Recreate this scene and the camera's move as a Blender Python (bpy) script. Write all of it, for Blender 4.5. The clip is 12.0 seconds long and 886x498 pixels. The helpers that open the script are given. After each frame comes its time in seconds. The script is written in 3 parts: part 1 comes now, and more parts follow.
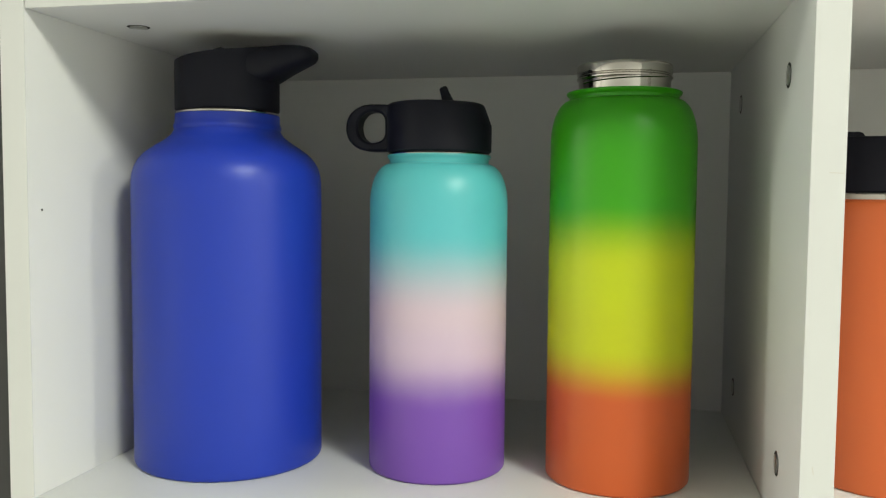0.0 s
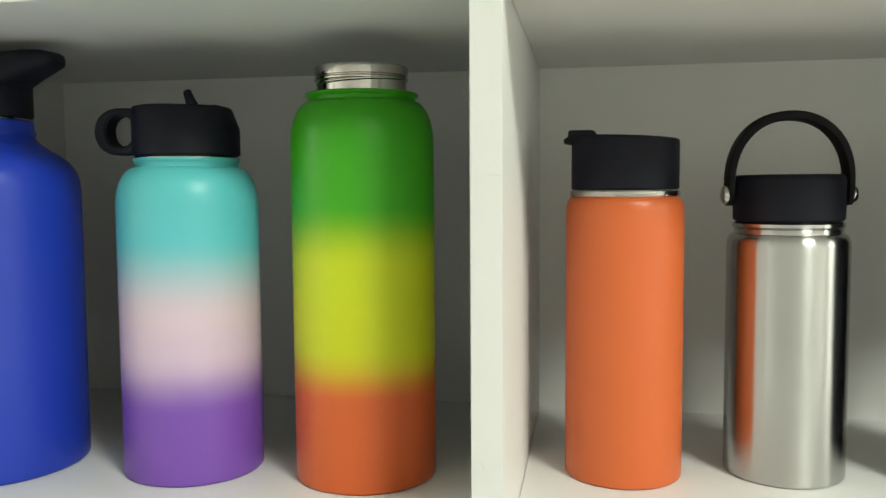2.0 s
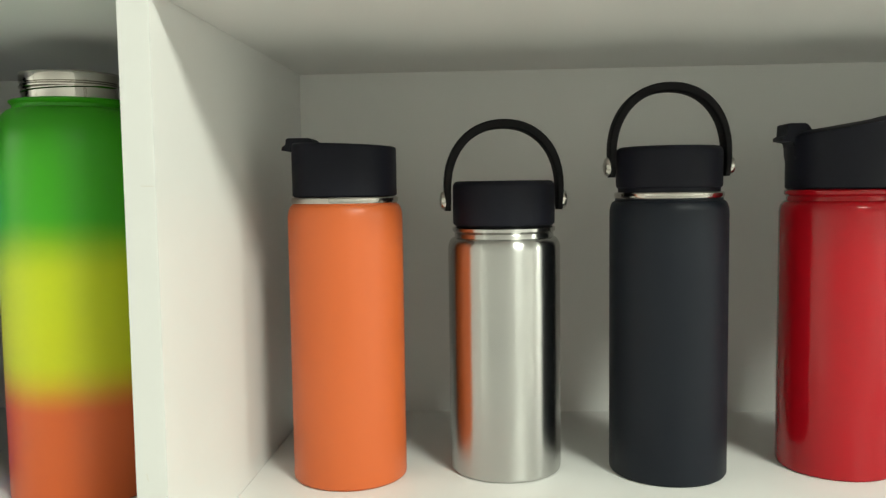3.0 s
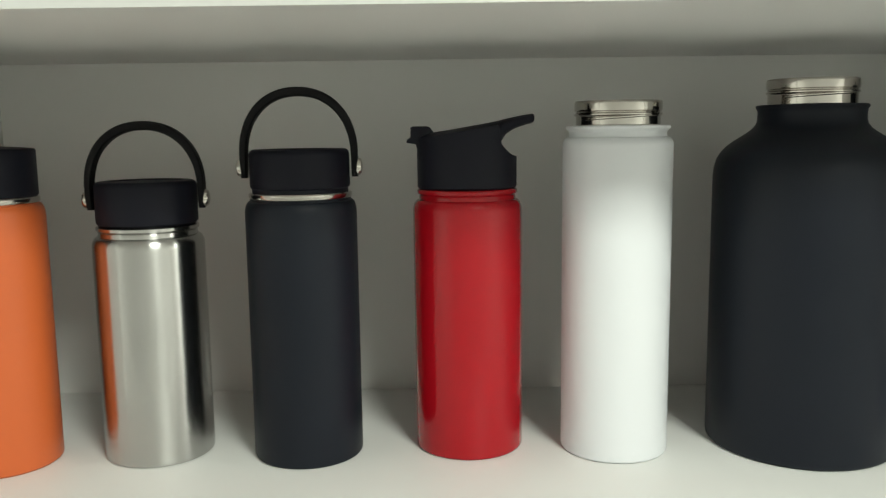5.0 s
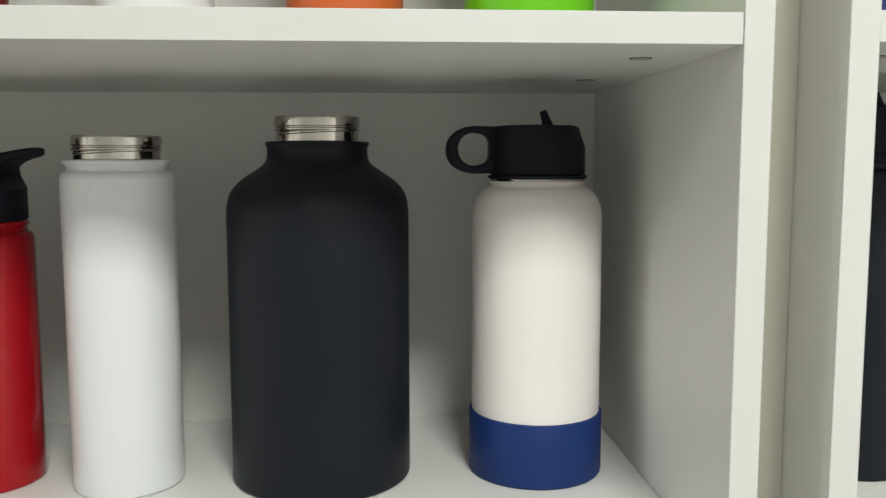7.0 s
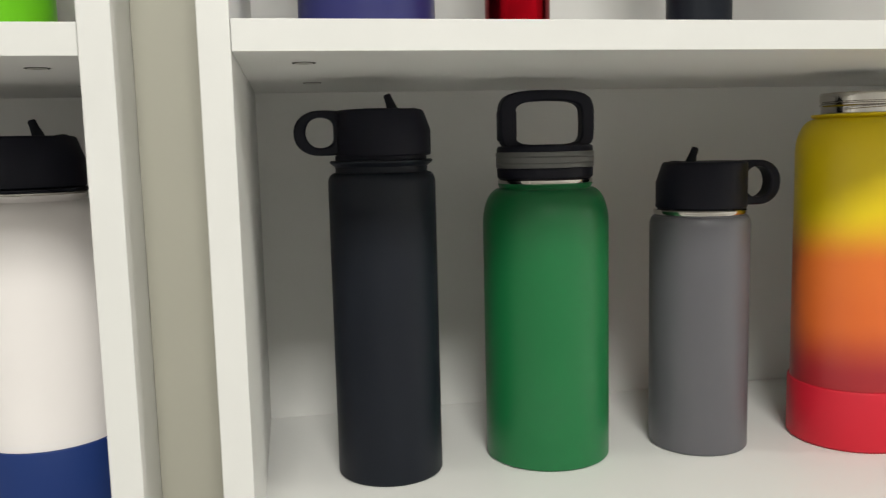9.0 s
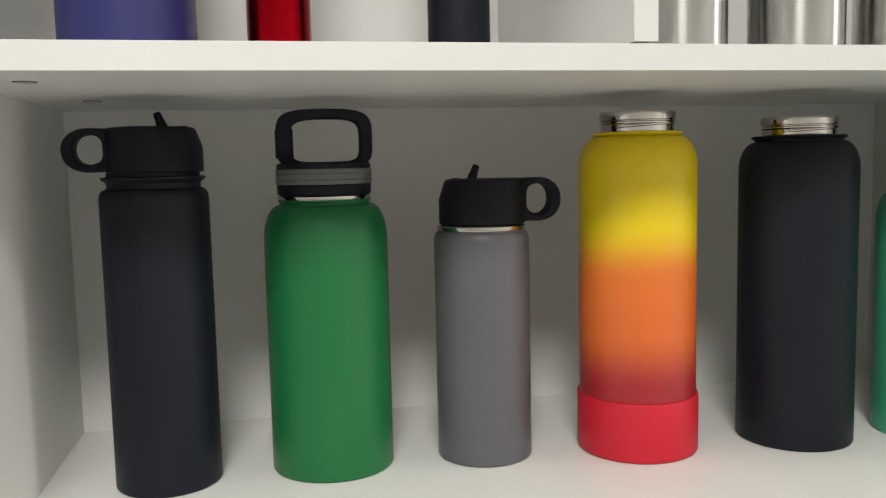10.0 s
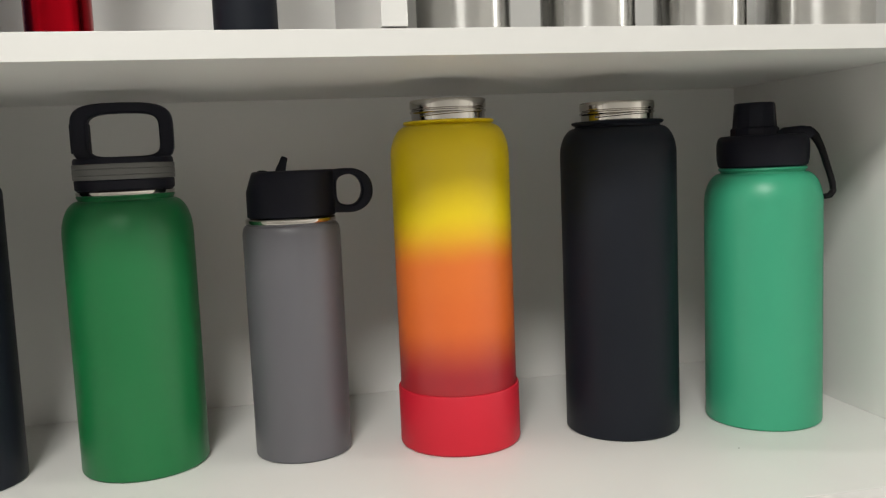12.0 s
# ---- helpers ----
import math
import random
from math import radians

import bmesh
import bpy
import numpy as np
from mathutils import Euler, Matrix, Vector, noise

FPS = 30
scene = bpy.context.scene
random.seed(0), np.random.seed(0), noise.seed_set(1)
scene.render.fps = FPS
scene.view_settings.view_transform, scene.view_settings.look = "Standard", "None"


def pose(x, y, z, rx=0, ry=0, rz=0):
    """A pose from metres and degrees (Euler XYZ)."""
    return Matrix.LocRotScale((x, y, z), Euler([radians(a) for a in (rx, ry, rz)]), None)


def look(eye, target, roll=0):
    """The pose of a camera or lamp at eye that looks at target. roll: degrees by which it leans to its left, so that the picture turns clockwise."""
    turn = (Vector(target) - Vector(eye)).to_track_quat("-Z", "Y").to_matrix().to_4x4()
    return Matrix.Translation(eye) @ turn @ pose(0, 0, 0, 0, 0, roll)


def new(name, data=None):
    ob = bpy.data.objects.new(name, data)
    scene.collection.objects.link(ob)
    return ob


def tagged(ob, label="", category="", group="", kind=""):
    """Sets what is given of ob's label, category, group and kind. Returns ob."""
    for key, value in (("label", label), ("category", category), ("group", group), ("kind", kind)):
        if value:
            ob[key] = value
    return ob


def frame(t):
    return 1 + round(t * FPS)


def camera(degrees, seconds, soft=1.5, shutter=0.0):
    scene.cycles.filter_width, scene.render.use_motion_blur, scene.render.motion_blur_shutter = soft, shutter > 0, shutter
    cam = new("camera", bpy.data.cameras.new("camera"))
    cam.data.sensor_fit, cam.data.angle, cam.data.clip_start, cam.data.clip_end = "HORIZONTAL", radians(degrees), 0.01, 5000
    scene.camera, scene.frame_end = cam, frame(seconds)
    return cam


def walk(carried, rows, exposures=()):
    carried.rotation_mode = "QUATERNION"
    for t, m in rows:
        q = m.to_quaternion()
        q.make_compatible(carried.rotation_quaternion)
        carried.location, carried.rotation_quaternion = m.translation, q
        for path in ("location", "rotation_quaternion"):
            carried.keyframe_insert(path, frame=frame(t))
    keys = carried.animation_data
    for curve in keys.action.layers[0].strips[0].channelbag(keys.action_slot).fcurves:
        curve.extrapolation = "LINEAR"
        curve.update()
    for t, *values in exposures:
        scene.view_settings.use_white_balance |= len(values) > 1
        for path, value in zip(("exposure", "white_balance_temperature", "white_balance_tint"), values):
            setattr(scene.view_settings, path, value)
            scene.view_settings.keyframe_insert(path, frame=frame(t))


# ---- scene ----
cam = camera(55.7, 12.0, soft=1.25, shutter=0.12)
# seconds, eye, target, roll
PATH = [
    (0, (0.3388, -0.4300, 0.1821), (0.2977, -0.2347, 0.1696), 0.5),
    (0.5, (0.3393, -0.4181, 0.1798), (0.2998, -0.2225, 0.1666), 0.3),
    (1, (0.3602, -0.4172, 0.1736), (0.3216, -0.2214, 0.1595), -0.2),
    (1.5, (0.4111, -0.4106, 0.1824), (0.3727, -0.2149, 0.1671), -0.3),
    (2, (0.4845, -0.4061, 0.1889), (0.4504, -0.2095, 0.1743), -0.4),
    (2.5, (0.5506, -0.3969, 0.1938), (0.5249, -0.1992, 0.1784), -0.4),
    (3, (0.6072, -0.3986, 0.1934), (0.5950, -0.1995, 0.1782), -0.8),
    (3.2, (0.6313, -0.3978, 0.1989), (0.6191, -0.1990, 0.1809), -0.9),
    (5, (0.8233, -0.4178, 0.2265), (0.8232, -0.2197, 0.1990), -0.75),
    (5.5, (0.8993, -0.4352, 0.2192), (0.9006, -0.2367, 0.1942), -0.6),
    (6, (0.9817, -0.4420, 0.2309), (0.9870, -0.2438, 0.2046), -0.4),
    (6.5, (1.0538, -0.4357, 0.2282), (1.0633, -0.2372, 0.2055), -0.1),
    (7, (1.1344, -0.4317, 0.2277), (1.1474, -0.2332, 0.2072), -0.1),
    (7.2, (1.1685, -0.4341, 0.2270), (1.1838, -0.2358, 0.2067), -0.4),
    (8.8, (1.3856, -0.4387, 0.2359), (1.4186, -0.2429, 0.2118), -1.4),
    (9, (1.4179, -0.4447, 0.2393), (1.4533, -0.2493, 0.2153), -1.4),
    (9.5, (1.5040, -0.4700, 0.2374), (1.5419, -0.2748, 0.2163), -1.6),
    (10, (1.5731, -0.4885, 0.2351), (1.6120, -0.2933, 0.2152), -1.3),
    (10.5, (1.6238, -0.5034, 0.2363), (1.6627, -0.3082, 0.2168), -1.3),
    (11, (1.6740, -0.5108, 0.2277), (1.7135, -0.3157, 0.2087), -1.6),
    (11.5, (1.7000, -0.5062, 0.2230), (1.7410, -0.3114, 0.2034), -2.1),
    (12, (1.7208, -0.5084, 0.2263), (1.7604, -0.3135, 0.2054), -2.4),
]
EXPOSURES = [(0, 0.46, 6600, -1), (3.2, 0.47, 6600, -4), (5.0, 0.19, 6500, -2), (7.2, -0.10, 6450, 5), (9.0, -0.09, 6550, 8), (12.0, -0.10, 6550, 10)]
walk(cam, [(t, look(e, g, r)) for t, e, g, r in PATH], EXPOSURES)

# ---- light ----
world = bpy.data.worlds.new("world")
scene.world = world
world.use_nodes = True
world.node_tree.nodes["Background"].inputs[0].default_value = (0.9, 0.95, 1.0, 1)
world.node_tree.nodes["Background"].inputs[1].default_value = 0.05


def ceiling_lamp(x, y, z, sx, sy, watts, colour):
    data = bpy.data.lights.new("ceiling_lamp", "AREA")
    data.shape, data.size, data.size_y = "RECTANGLE", sx, sy
    data.energy, data.color = watts, colour
    ob = new("ceiling_lamp", data)
    ob.matrix_world = pose(x, y, z)
    return ob


LAMP = (1.0, 0.985, 0.935)
ceiling_lamp(1.43, -1.12, 1.21, 0.45, 0.4, 34, LAMP)
ceiling_lamp(-3.6, -1.12, 1.21, 0.5, 0.4, 76, LAMP)
ceiling_lamp(5.2, -1.12, 1.21, 0.5, 0.4, 98, LAMP)

# ---- materials ----


def nodes_of(mat):
    mat.use_nodes = True
    return mat.node_tree.nodes, mat.node_tree.links, mat.node_tree.nodes["Principled BSDF"]


def surface(name, colour, rough=0.5, metal=0.0, grain=900.0, bump=0.05, vary=0.06, coat=0.0, stretch=(1, 1, 1), stops=(), rough_vary=0.08, spec=0.5, brushed=0.0):
    """A procedural surface: base colour with soft variation, fine relief and uneven gloss. stops: (height in metres, colour) bands along z."""
    mat = bpy.data.materials.new(name)
    n, l, p = nodes_of(mat)
    p.inputs["Metallic"].default_value = metal
    p.inputs["Coat Weight"].default_value = coat
    p.inputs["Coat Roughness"].default_value = 0.08
    p.inputs["Specular IOR Level"].default_value = spec
    if brushed:
        tan = n.new("ShaderNodeTangent")
        tan.direction_type, tan.axis = "RADIAL", "Z"
        l.new(tan.outputs[0], p.inputs["Tangent"])
        p.inputs["Anisotropic"].default_value = brushed
        p.inputs["Anisotropic Rotation"].default_value = 0.25
    co = n.new("ShaderNodeTexCoord")
    mp = n.new("ShaderNodeMapping")
    mp.inputs["Scale"].default_value = stretch
    l.new(co.outputs["Object"], mp.inputs["Vector"])
    big = n.new("ShaderNodeTexNoise")
    big.inputs["Scale"].default_value = 14
    big.inputs["Detail"].default_value = 4
    l.new(co.outputs["Object"], big.inputs["Vector"])
    fine = n.new("ShaderNodeTexNoise")
    fine.inputs["Scale"].default_value = grain
    fine.inputs["Detail"].default_value = 3
    l.new(mp.outputs["Vector"], fine.inputs["Vector"])
    if stops:
        sep = n.new("ShaderNodeSeparateXYZ")
        l.new(co.outputs["Object"], sep.inputs[0])
        wob = n.new("ShaderNodeMath")
        wob.operation = "MULTIPLY_ADD"
        l.new(big.outputs["Fac"], wob.inputs[0])
        wob.inputs[1].default_value = 0.012
        l.new(sep.outputs["Z"], wob.inputs[2])
        rng = n.new("ShaderNodeMapRange")
        rng.inputs["From Min"].default_value = 0.006
        rng.inputs["From Max"].default_value = 0.306
        l.new(wob.outputs[0], rng.inputs["Value"])
        ramp = n.new("ShaderNodeValToRGB")
        ramp.color_ramp.interpolation = "EASE"
        el = ramp.color_ramp.elements
        while len(el) < len(stops):
            el.new(0.5)
        for e, (z, c) in zip(el, stops):
            e.position, e.color = z / 0.3, (*c, 1)
        l.new(rng.outputs[0], ramp.inputs[0])
        base = ramp.outputs["Color"]
    else:
        rgb = n.new("ShaderNodeRGB")
        rgb.outputs[0].default_value = (*colour, 1)
        base = rgb.outputs[0]
    hsv = n.new("ShaderNodeHueSaturation")
    val = n.new("ShaderNodeMapRange")
    val.inputs["To Min"].default_value = 1 - vary
    val.inputs["To Max"].default_value = 1 + vary
    l.new(big.outputs["Fac"], val.inputs["Value"])
    l.new(val.outputs[0], hsv.inputs["Value"])
    l.new(base, hsv.inputs["Color"])
    l.new(hsv.outputs[0], p.inputs["Base Color"])
    rr = n.new("ShaderNodeMapRange")
    rr.inputs["To Min"].default_value = max(rough - rough_vary, 0.02)
    rr.inputs["To Max"].default_value = rough + rough_vary
    l.new(big.outputs["Fac"], rr.inputs["Value"])
    l.new(rr.outputs[0], p.inputs["Roughness"])
    bp = n.new("ShaderNodeBump")
    bp.inputs["Strength"].default_value = bump
    bp.inputs["Distance"].default_value = 0.0004
    l.new(fine.outputs["Fac"], bp.inputs["Height"])
    l.new(bp.outputs[0], p.inputs["Normal"])
    return mat


MELAMINE = surface("white_melamine", (0.75, 0.744, 0.724), 0.42, grain=500, bump=0.08, vary=0.03)
EDGEBAND = surface("white_edge_band", (0.625, 0.622, 0.606), 0.35, grain=300, bump=0.05, vary=0.025)
# Beige holds the light that bounces between the two side panels.
GAP_BOUNCE = surface("beige_gap_bounce", (0.37, 0.358, 0.30), 0.5, grain=300, bump=0.06, vary=0.03)
CHARCOAL = surface("charcoal_laminate", (0.035, 0.034, 0.033), 0.5, grain=300, bump=0.06, vary=0.15)
HOLE_DARK = surface("dark_hole", (0.03, 0.028, 0.025), 0.7)
CAM_METAL = surface("dull_zinc", (0.55, 0.54, 0.51), 0.4, metal=0.9, vary=0.2)
SCUFF = surface("brown_scuff", (0.58, 0.55, 0.50), 0.6)
PLASTER = surface("painted_plaster", (0.80, 0.79, 0.765), 0.7, grain=120, bump=0.2, vary=0.04)
# Pale tones set by how much light these unseen room surfaces throw back.
BOUNCE_WALL = surface("white_painted_plaster", (0.80, 0.795, 0.78), 0.7, grain=120, bump=0.2, vary=0.05)
GREYFLOOR = surface("grey_floor", (0.50, 0.49, 0.475), 0.5, grain=60, vary=0.1)
BLACK_PLASTIC = surface("black_plastic", (0.0078, 0.0082, 0.0145), 0.5, grain=1500, bump=0.08, vary=0.15, spec=0.17)
BLACK_STRAP = surface("black_strap", (0.0045, 0.004, 0.005), 0.6, grain=1500, bump=0.05, vary=0.1, spec=0.17)
RIM_STEEL = surface("polished_steel", (0.48, 0.455, 0.42), 0.09, metal=1.0, grain=600, bump=0.03, vary=0.08, rough_vary=0.04)
BRUSHED = surface("brushed_steel", (0.49, 0.485, 0.47), 0.25, metal=1.0, grain=40, bump=0.04, vary=0.10, stretch=(4, 4, 130), rough_vary=0.05, brushed=0.9)
BLUE = surface("blue_powder_coat", (0.014, 0.040, 0.40), 0.37, grain=2200, bump=0.12, vary=0.05, spec=0.38)
ORANGE = surface("orange_powder_coat", (0.565, 0.119, 0.032), 0.37, grain=2200, bump=0.12, vary=0.04, spec=0.38)
BLACK = surface("black_powder_coat", (0.0078, 0.0100, 0.0158), 0.46, grain=2200, bump=0.15, vary=0.08, spec=0.2)
RED_GLOSS = surface("red_gloss_enamel", (0.35, 0.003, 0.010), 0.14, grain=1500, bump=0.02, vary=0.03, coat=0.1, spec=0.3)
WHITE_GLOSS = surface("white_gloss_enamel", (0.75, 0.765, 0.795), 0.3, grain=1500, bump=0.0, vary=0.0, rough_vary=0.0)
WHITE_MATT = surface("cream_white_powder_coat", (0.82, 0.78, 0.768), 0.5, grain=2200, bump=0.12, vary=0.03)
GREEN = surface("green_powder_coat", (0.008, 0.136, 0.040), 0.38, grain=2200, bump=0.12, vary=0.06, spec=0.38)
GREY = surface("grey_powder_coat", (0.105, 0.103, 0.115), 0.38, grain=2200, bump=0.12, vary=0.05, spec=0.38)
MINT = surface("mint_green_powder_coat", (0.04, 0.335, 0.19), 0.38, grain=2200, bump=0.12, vary=0.05, spec=0.38)
BAND_GREY = surface("grey_rubber_band", (0.12, 0.12, 0.115), 0.6, vary=0.08)
BOOT_BLUE = surface("navy_silicone", (0.006, 0.027, 0.14), 0.55, grain=1200, bump=0.08, vary=0.06, spec=0.3)
BOOT_RED = surface("red_silicone", (0.53, 0.011, 0.028), 0.5, grain=1200, bump=0.08, vary=0.05, spec=0.35)
RED_METAL = surface("red_anodised_metal", (0.36, 0.003, 0.010), 0.24, metal=1.0, vary=0.05)
NAVY = surface("dark_navy_coat", (0.022, 0.024, 0.13), 0.35, grain=2200, bump=0.1, vary=0.05)
LIME = surface("lime_green_powder_coat", (0.15, 0.52, 0.012), 0.37, grain=2200, bump=0.12, vary=0.04, spec=0.38)
PASTEL = surface("teal_pink_violet_fade", (1, 1, 1), 0.37, grain=2200, bump=0.12, vary=0.04, spec=0.38, stops=(
    (0.046, (0.19, 0.075, 0.42)), (0.086, (0.60, 0.46, 0.59)), (0.106, (0.63, 0.49, 0.58)), (0.160, (0.12, 0.50, 0.55)), (0.205, (0.11, 0.48, 0.50))))
RAINBOW = surface("green_yellow_orange_fade", (1, 1, 1), 0.37, grain=2200, bump=0.12, vary=0.04, spec=0.38, stops=(
    (0.057, (0.56, 0.105, 0.025)), (0.090, (0.52, 0.56, 0.012)), (0.140, (0.50, 0.58, 0.012)), (0.178, (0.052, 0.33, 0.006)), (0.25, (0.04, 0.285, 0.005))))
SUNSET = surface("yellow_orange_red_fade", (1, 1, 1), 0.37, grain=2200, bump=0.12, vary=0.04, spec=0.38, stops=(
    (0.058, (0.34, 0.020, 0.027)), (0.102, (0.66, 0.135, 0.026)), (0.146, (0.68, 0.155, 0.026)), (0.188, (0.74, 0.55, 0.008)), (0.26, (0.72, 0.53, 0.006))))

# ---- mesh helpers ----


def part(name, bm, material, parent=None, label="", smooth=True):
    """Links a bmesh as one mesh object under a thing or a part."""
    bmesh.ops.remove_doubles(bm, verts=bm.verts, dist=1e-6)
    bmesh.ops.recalc_face_normals(bm, faces=bm.faces)
    for f in bm.faces:
        f.smooth = smooth
    for e in bm.edges:
        if len(e.link_faces) == 2 and e.calc_face_angle(0) > 0.6:
            e.smooth = False
    me = bpy.data.meshes.new(name)
    bm.to_mesh(me)
    bm.free()
    me.materials.append(material)
    ob = new(name, me)
    if parent:
        ob.parent = parent
    if label:
        tagged(ob, label)
    return ob


def box(x0, x1, y0, y1, z0, z1, bevel=0.0):
    bm = bmesh.new()
    bmesh.ops.create_cube(bm, size=1)
    for v in bm.verts:
        v.co = Vector((x0 + (v.co.x + 0.5) * (x1 - x0), y0 + (v.co.y + 0.5) * (y1 - y0), z0 + (v.co.z + 0.5) * (z1 - z0)))
    if bevel:
        bmesh.ops.bevel(bm, geom=bm.edges[:], offset=bevel, segments=2, profile=0.5, affect="EDGES")
    return bm


def lathe(profile, seg=80, bm=None):
    """A solid of revolution about z through (radius, height) points in millimetres."""
    bm = bm or bmesh.new()
    rings = []
    for r, z in profile:
        if r < 0.01:
            rings.append([bm.verts.new((0, 0, z / 1000))])
        else:
            rings.append([bm.verts.new((r / 1000 * math.cos(2 * math.pi * i / seg), r / 1000 * math.sin(2 * math.pi * i / seg), z / 1000)) for i in range(seg)])
    for a, b in zip(rings, rings[1:]):
        for i in range(seg):
            j = (i + 1) % seg
            if len(a) == 1 and len(b) > 1:
                bm.faces.new((a[0], b[j], b[i]))
            elif len(b) == 1 and len(a) > 1:
                bm.faces.new((a[i], a[j], b[0]))
            elif len(a) > 1:
                bm.faces.new((a[i], a[j], b[j], b[i]))
    return bm


def arc(r0, z0, r1, z1, steps=6, power=1.0):
    """A quarter round from (r0, z0), going up first, to (r1, z1)."""
    out = []
    for i in range(steps + 1):
        a = math.pi / 2 * i / steps
        out.append((r1 + (r0 - r1) * math.cos(a) ** power, z0 + (z1 - z0) * math.sin(a)))
    return out


def foot(r, k=2.6):
    """The rounded lower edge of a bottle."""
    return [(0, 1.2), (r - k - 5, 1.2), (r - k - 3, 0)] + [(r - k + k * math.sin(math.pi / 2 * i / 4), k - k * math.cos(math.pi / 2 * i / 4)) for i in range(5)]


def loft(stations, seg=24, power=0.45):
    """A bar along x through (x, low, high, half width) stations in millimetres, with rounded-square sections."""
    bm = bmesh.new()
    rings = []
    for x, lo, hi, w in stations:
        ring = []
        for i in range(seg):
            a = 2 * math.pi * i / seg
            c, s = math.cos(a), math.sin(a)
            y = w * math.copysign(abs(c) ** power, c)
            z = (lo + hi) / 2 + (hi - lo) / 2 * math.copysign(abs(s) ** power, s)
            ring.append(bm.verts.new((x / 1000, y / 1000, z / 1000)))
        rings.append(ring)
    for a, b in zip(rings, rings[1:]):
        for i in range(seg):
            bm.faces.new((a[i], a[(i + 1) % seg], b[(i + 1) % seg], b[i]))
    bm.faces.new(rings[0])
    bm.faces.new(rings[-1])
    return bm


def hoop(outer, inner, half, bevel=1.2):
    """A plate of thickness 2*half in y between two closed outlines in x and z with as many points each, in millimetres; its rims are rounded."""
    bm = bmesh.new()
    n = len(outer)

    def ring(pts, other, y, inset):
        out = []
        for (x, z), (u, v) in zip(pts, other):
            d = math.hypot(u - x, v - z) or 1
            out.append(bm.verts.new(((x + (u - x) / d * inset) / 1000, y / 1000, (z + (v - z) / d * inset) / 1000)))
        return out
    loops = [ring(outer, inner, -half, bevel), ring(outer, inner, -half + bevel, 0), ring(outer, inner, half - bevel, 0), ring(outer, inner, half, bevel),
             ring(inner, outer, half, bevel), ring(inner, outer, half - bevel, 0), ring(inner, outer, -half + bevel, 0), ring(inner, outer, -half, bevel)]
    for a, b in zip(loops, loops[1:] + loops[:1]):
        for i in range(n):
            bm.faces.new((a[i], a[(i + 1) % n], b[(i + 1) % n], b[i]))
    return bm


def strap(points, widths, thicks):
    """A flat band through (x, z) points in millimetres; the width lies along y."""
    bm = bmesh.new()
    rings = []
    n = len(points)
    for i, (x, z) in enumerate(points):
        ax, az = points[max(i - 1, 0)]
        bx, bz = points[min(i + 1, n - 1)]
        d = math.hypot(bx - ax, bz - az)
        nx, nz = -(bz - az) / d, (bx - ax) / d
        w, t = widths[i] / 2, thicks[i] / 2
        ring = []
        for k in range(16):
            a = 2 * math.pi * k / 16
            c, s = math.cos(a), math.sin(a)
            cy, cn = w * math.copysign(abs(c) ** 0.4, c), t * math.copysign(abs(s) ** 0.5, s)
            ring.append(bm.verts.new(((x + nx * cn) / 1000, cy / 1000, (z + nz * cn) / 1000)))
        rings.append(ring)
    for a, b in zip(rings, rings[1:]):
        for i in range(16):
            bm.faces.new((a[i], a[(i + 1) % 16], b[(i + 1) % 16], b[i]))
    bm.faces.new(rings[0])
    bm.faces.new(rings[-1])
    return bm


def moved(bm, m):
    bmesh.ops.transform(bm, matrix=m, verts=bm.verts)
    return bm


def clipped(bm, top):
    """Lowers all vertices that lie above top(x), in millimetres."""
    for v in bm.verts:
        v.co.z = min(v.co.z, top(v.co.x * 1000) / 1000)
    return bm


def superloop(cx, cz, rx, rz, power, n=48):
    out = []
    for i in range(n):
        a = 2 * math.pi * i / n
        c, s = math.cos(a), math.sin(a)
        out.append((cx + rx * math.copysign(abs(c) ** power, c), cz + rz * math.copysign(abs(s) ** power, s)))
    return out


# ---- room ----
def slab(name, x0, x1, y0, y1, z0, z1, mat, label, category):
    return tagged(part(name, box(x0, x1, y0, y1, z0, z1), mat, smooth=False), label, category, kind="structure")


slab("wall_north", -5.0, 7.0, 0.345, 0.445, -1.4, 1.25, PLASTER, "plain white painted wall behind the shelves", "wall")
# From here on: unseen surfaces, added to close the room and bounce fill light.
slab("wall_south", -5.0, 7.0, -3.3, -3.2, -1.4, 1.25, BOUNCE_WALL, "unseen white room wall, added to bounce light", "wall")
slab("wall_west", -5.1, -5.0, -3.3, 0.445, -1.4, 1.25, BOUNCE_WALL, "unseen white room wall, added to bounce light", "wall")
slab("wall_east", 7.0, 7.1, -3.3, 0.445, -1.4, 1.25, BOUNCE_WALL, "unseen white room wall, added to bounce light", "wall")
slab("floor", -5.1, 7.1, -3.3, 0.445, -1.5, -1.4, GREYFLOOR, "unseen light grey floor, added to bounce light", "floor")
slab("ceiling", -5.1, 7.1, -3.3, 0.445, 1.25, 1.35, PLASTER, "unseen white ceiling, added to bounce light", "ceiling")

# ---- shelving units ----
FLOOR_A, FLOOR_B = -0.002, -0.003
BACK, DEPTH = 0.3147, 0.3307
TOP = 0.66


def board(unit, name, x0, x1, lo, hi, depth, front=0.0):
    """A melamine board with a thin glued edge band along its front."""
    ob = part(name, box(x0, x1, front + 0.0009, depth, lo, hi), MELAMINE, unit, smooth=False)
    part("edge_band", box(x0 - 0.00005, x1 + 0.00005, front, front + 0.0008, lo - 0.00005, hi + 0.00005, 0.0003), EDGEBAND, ob, smooth=False)
    return ob


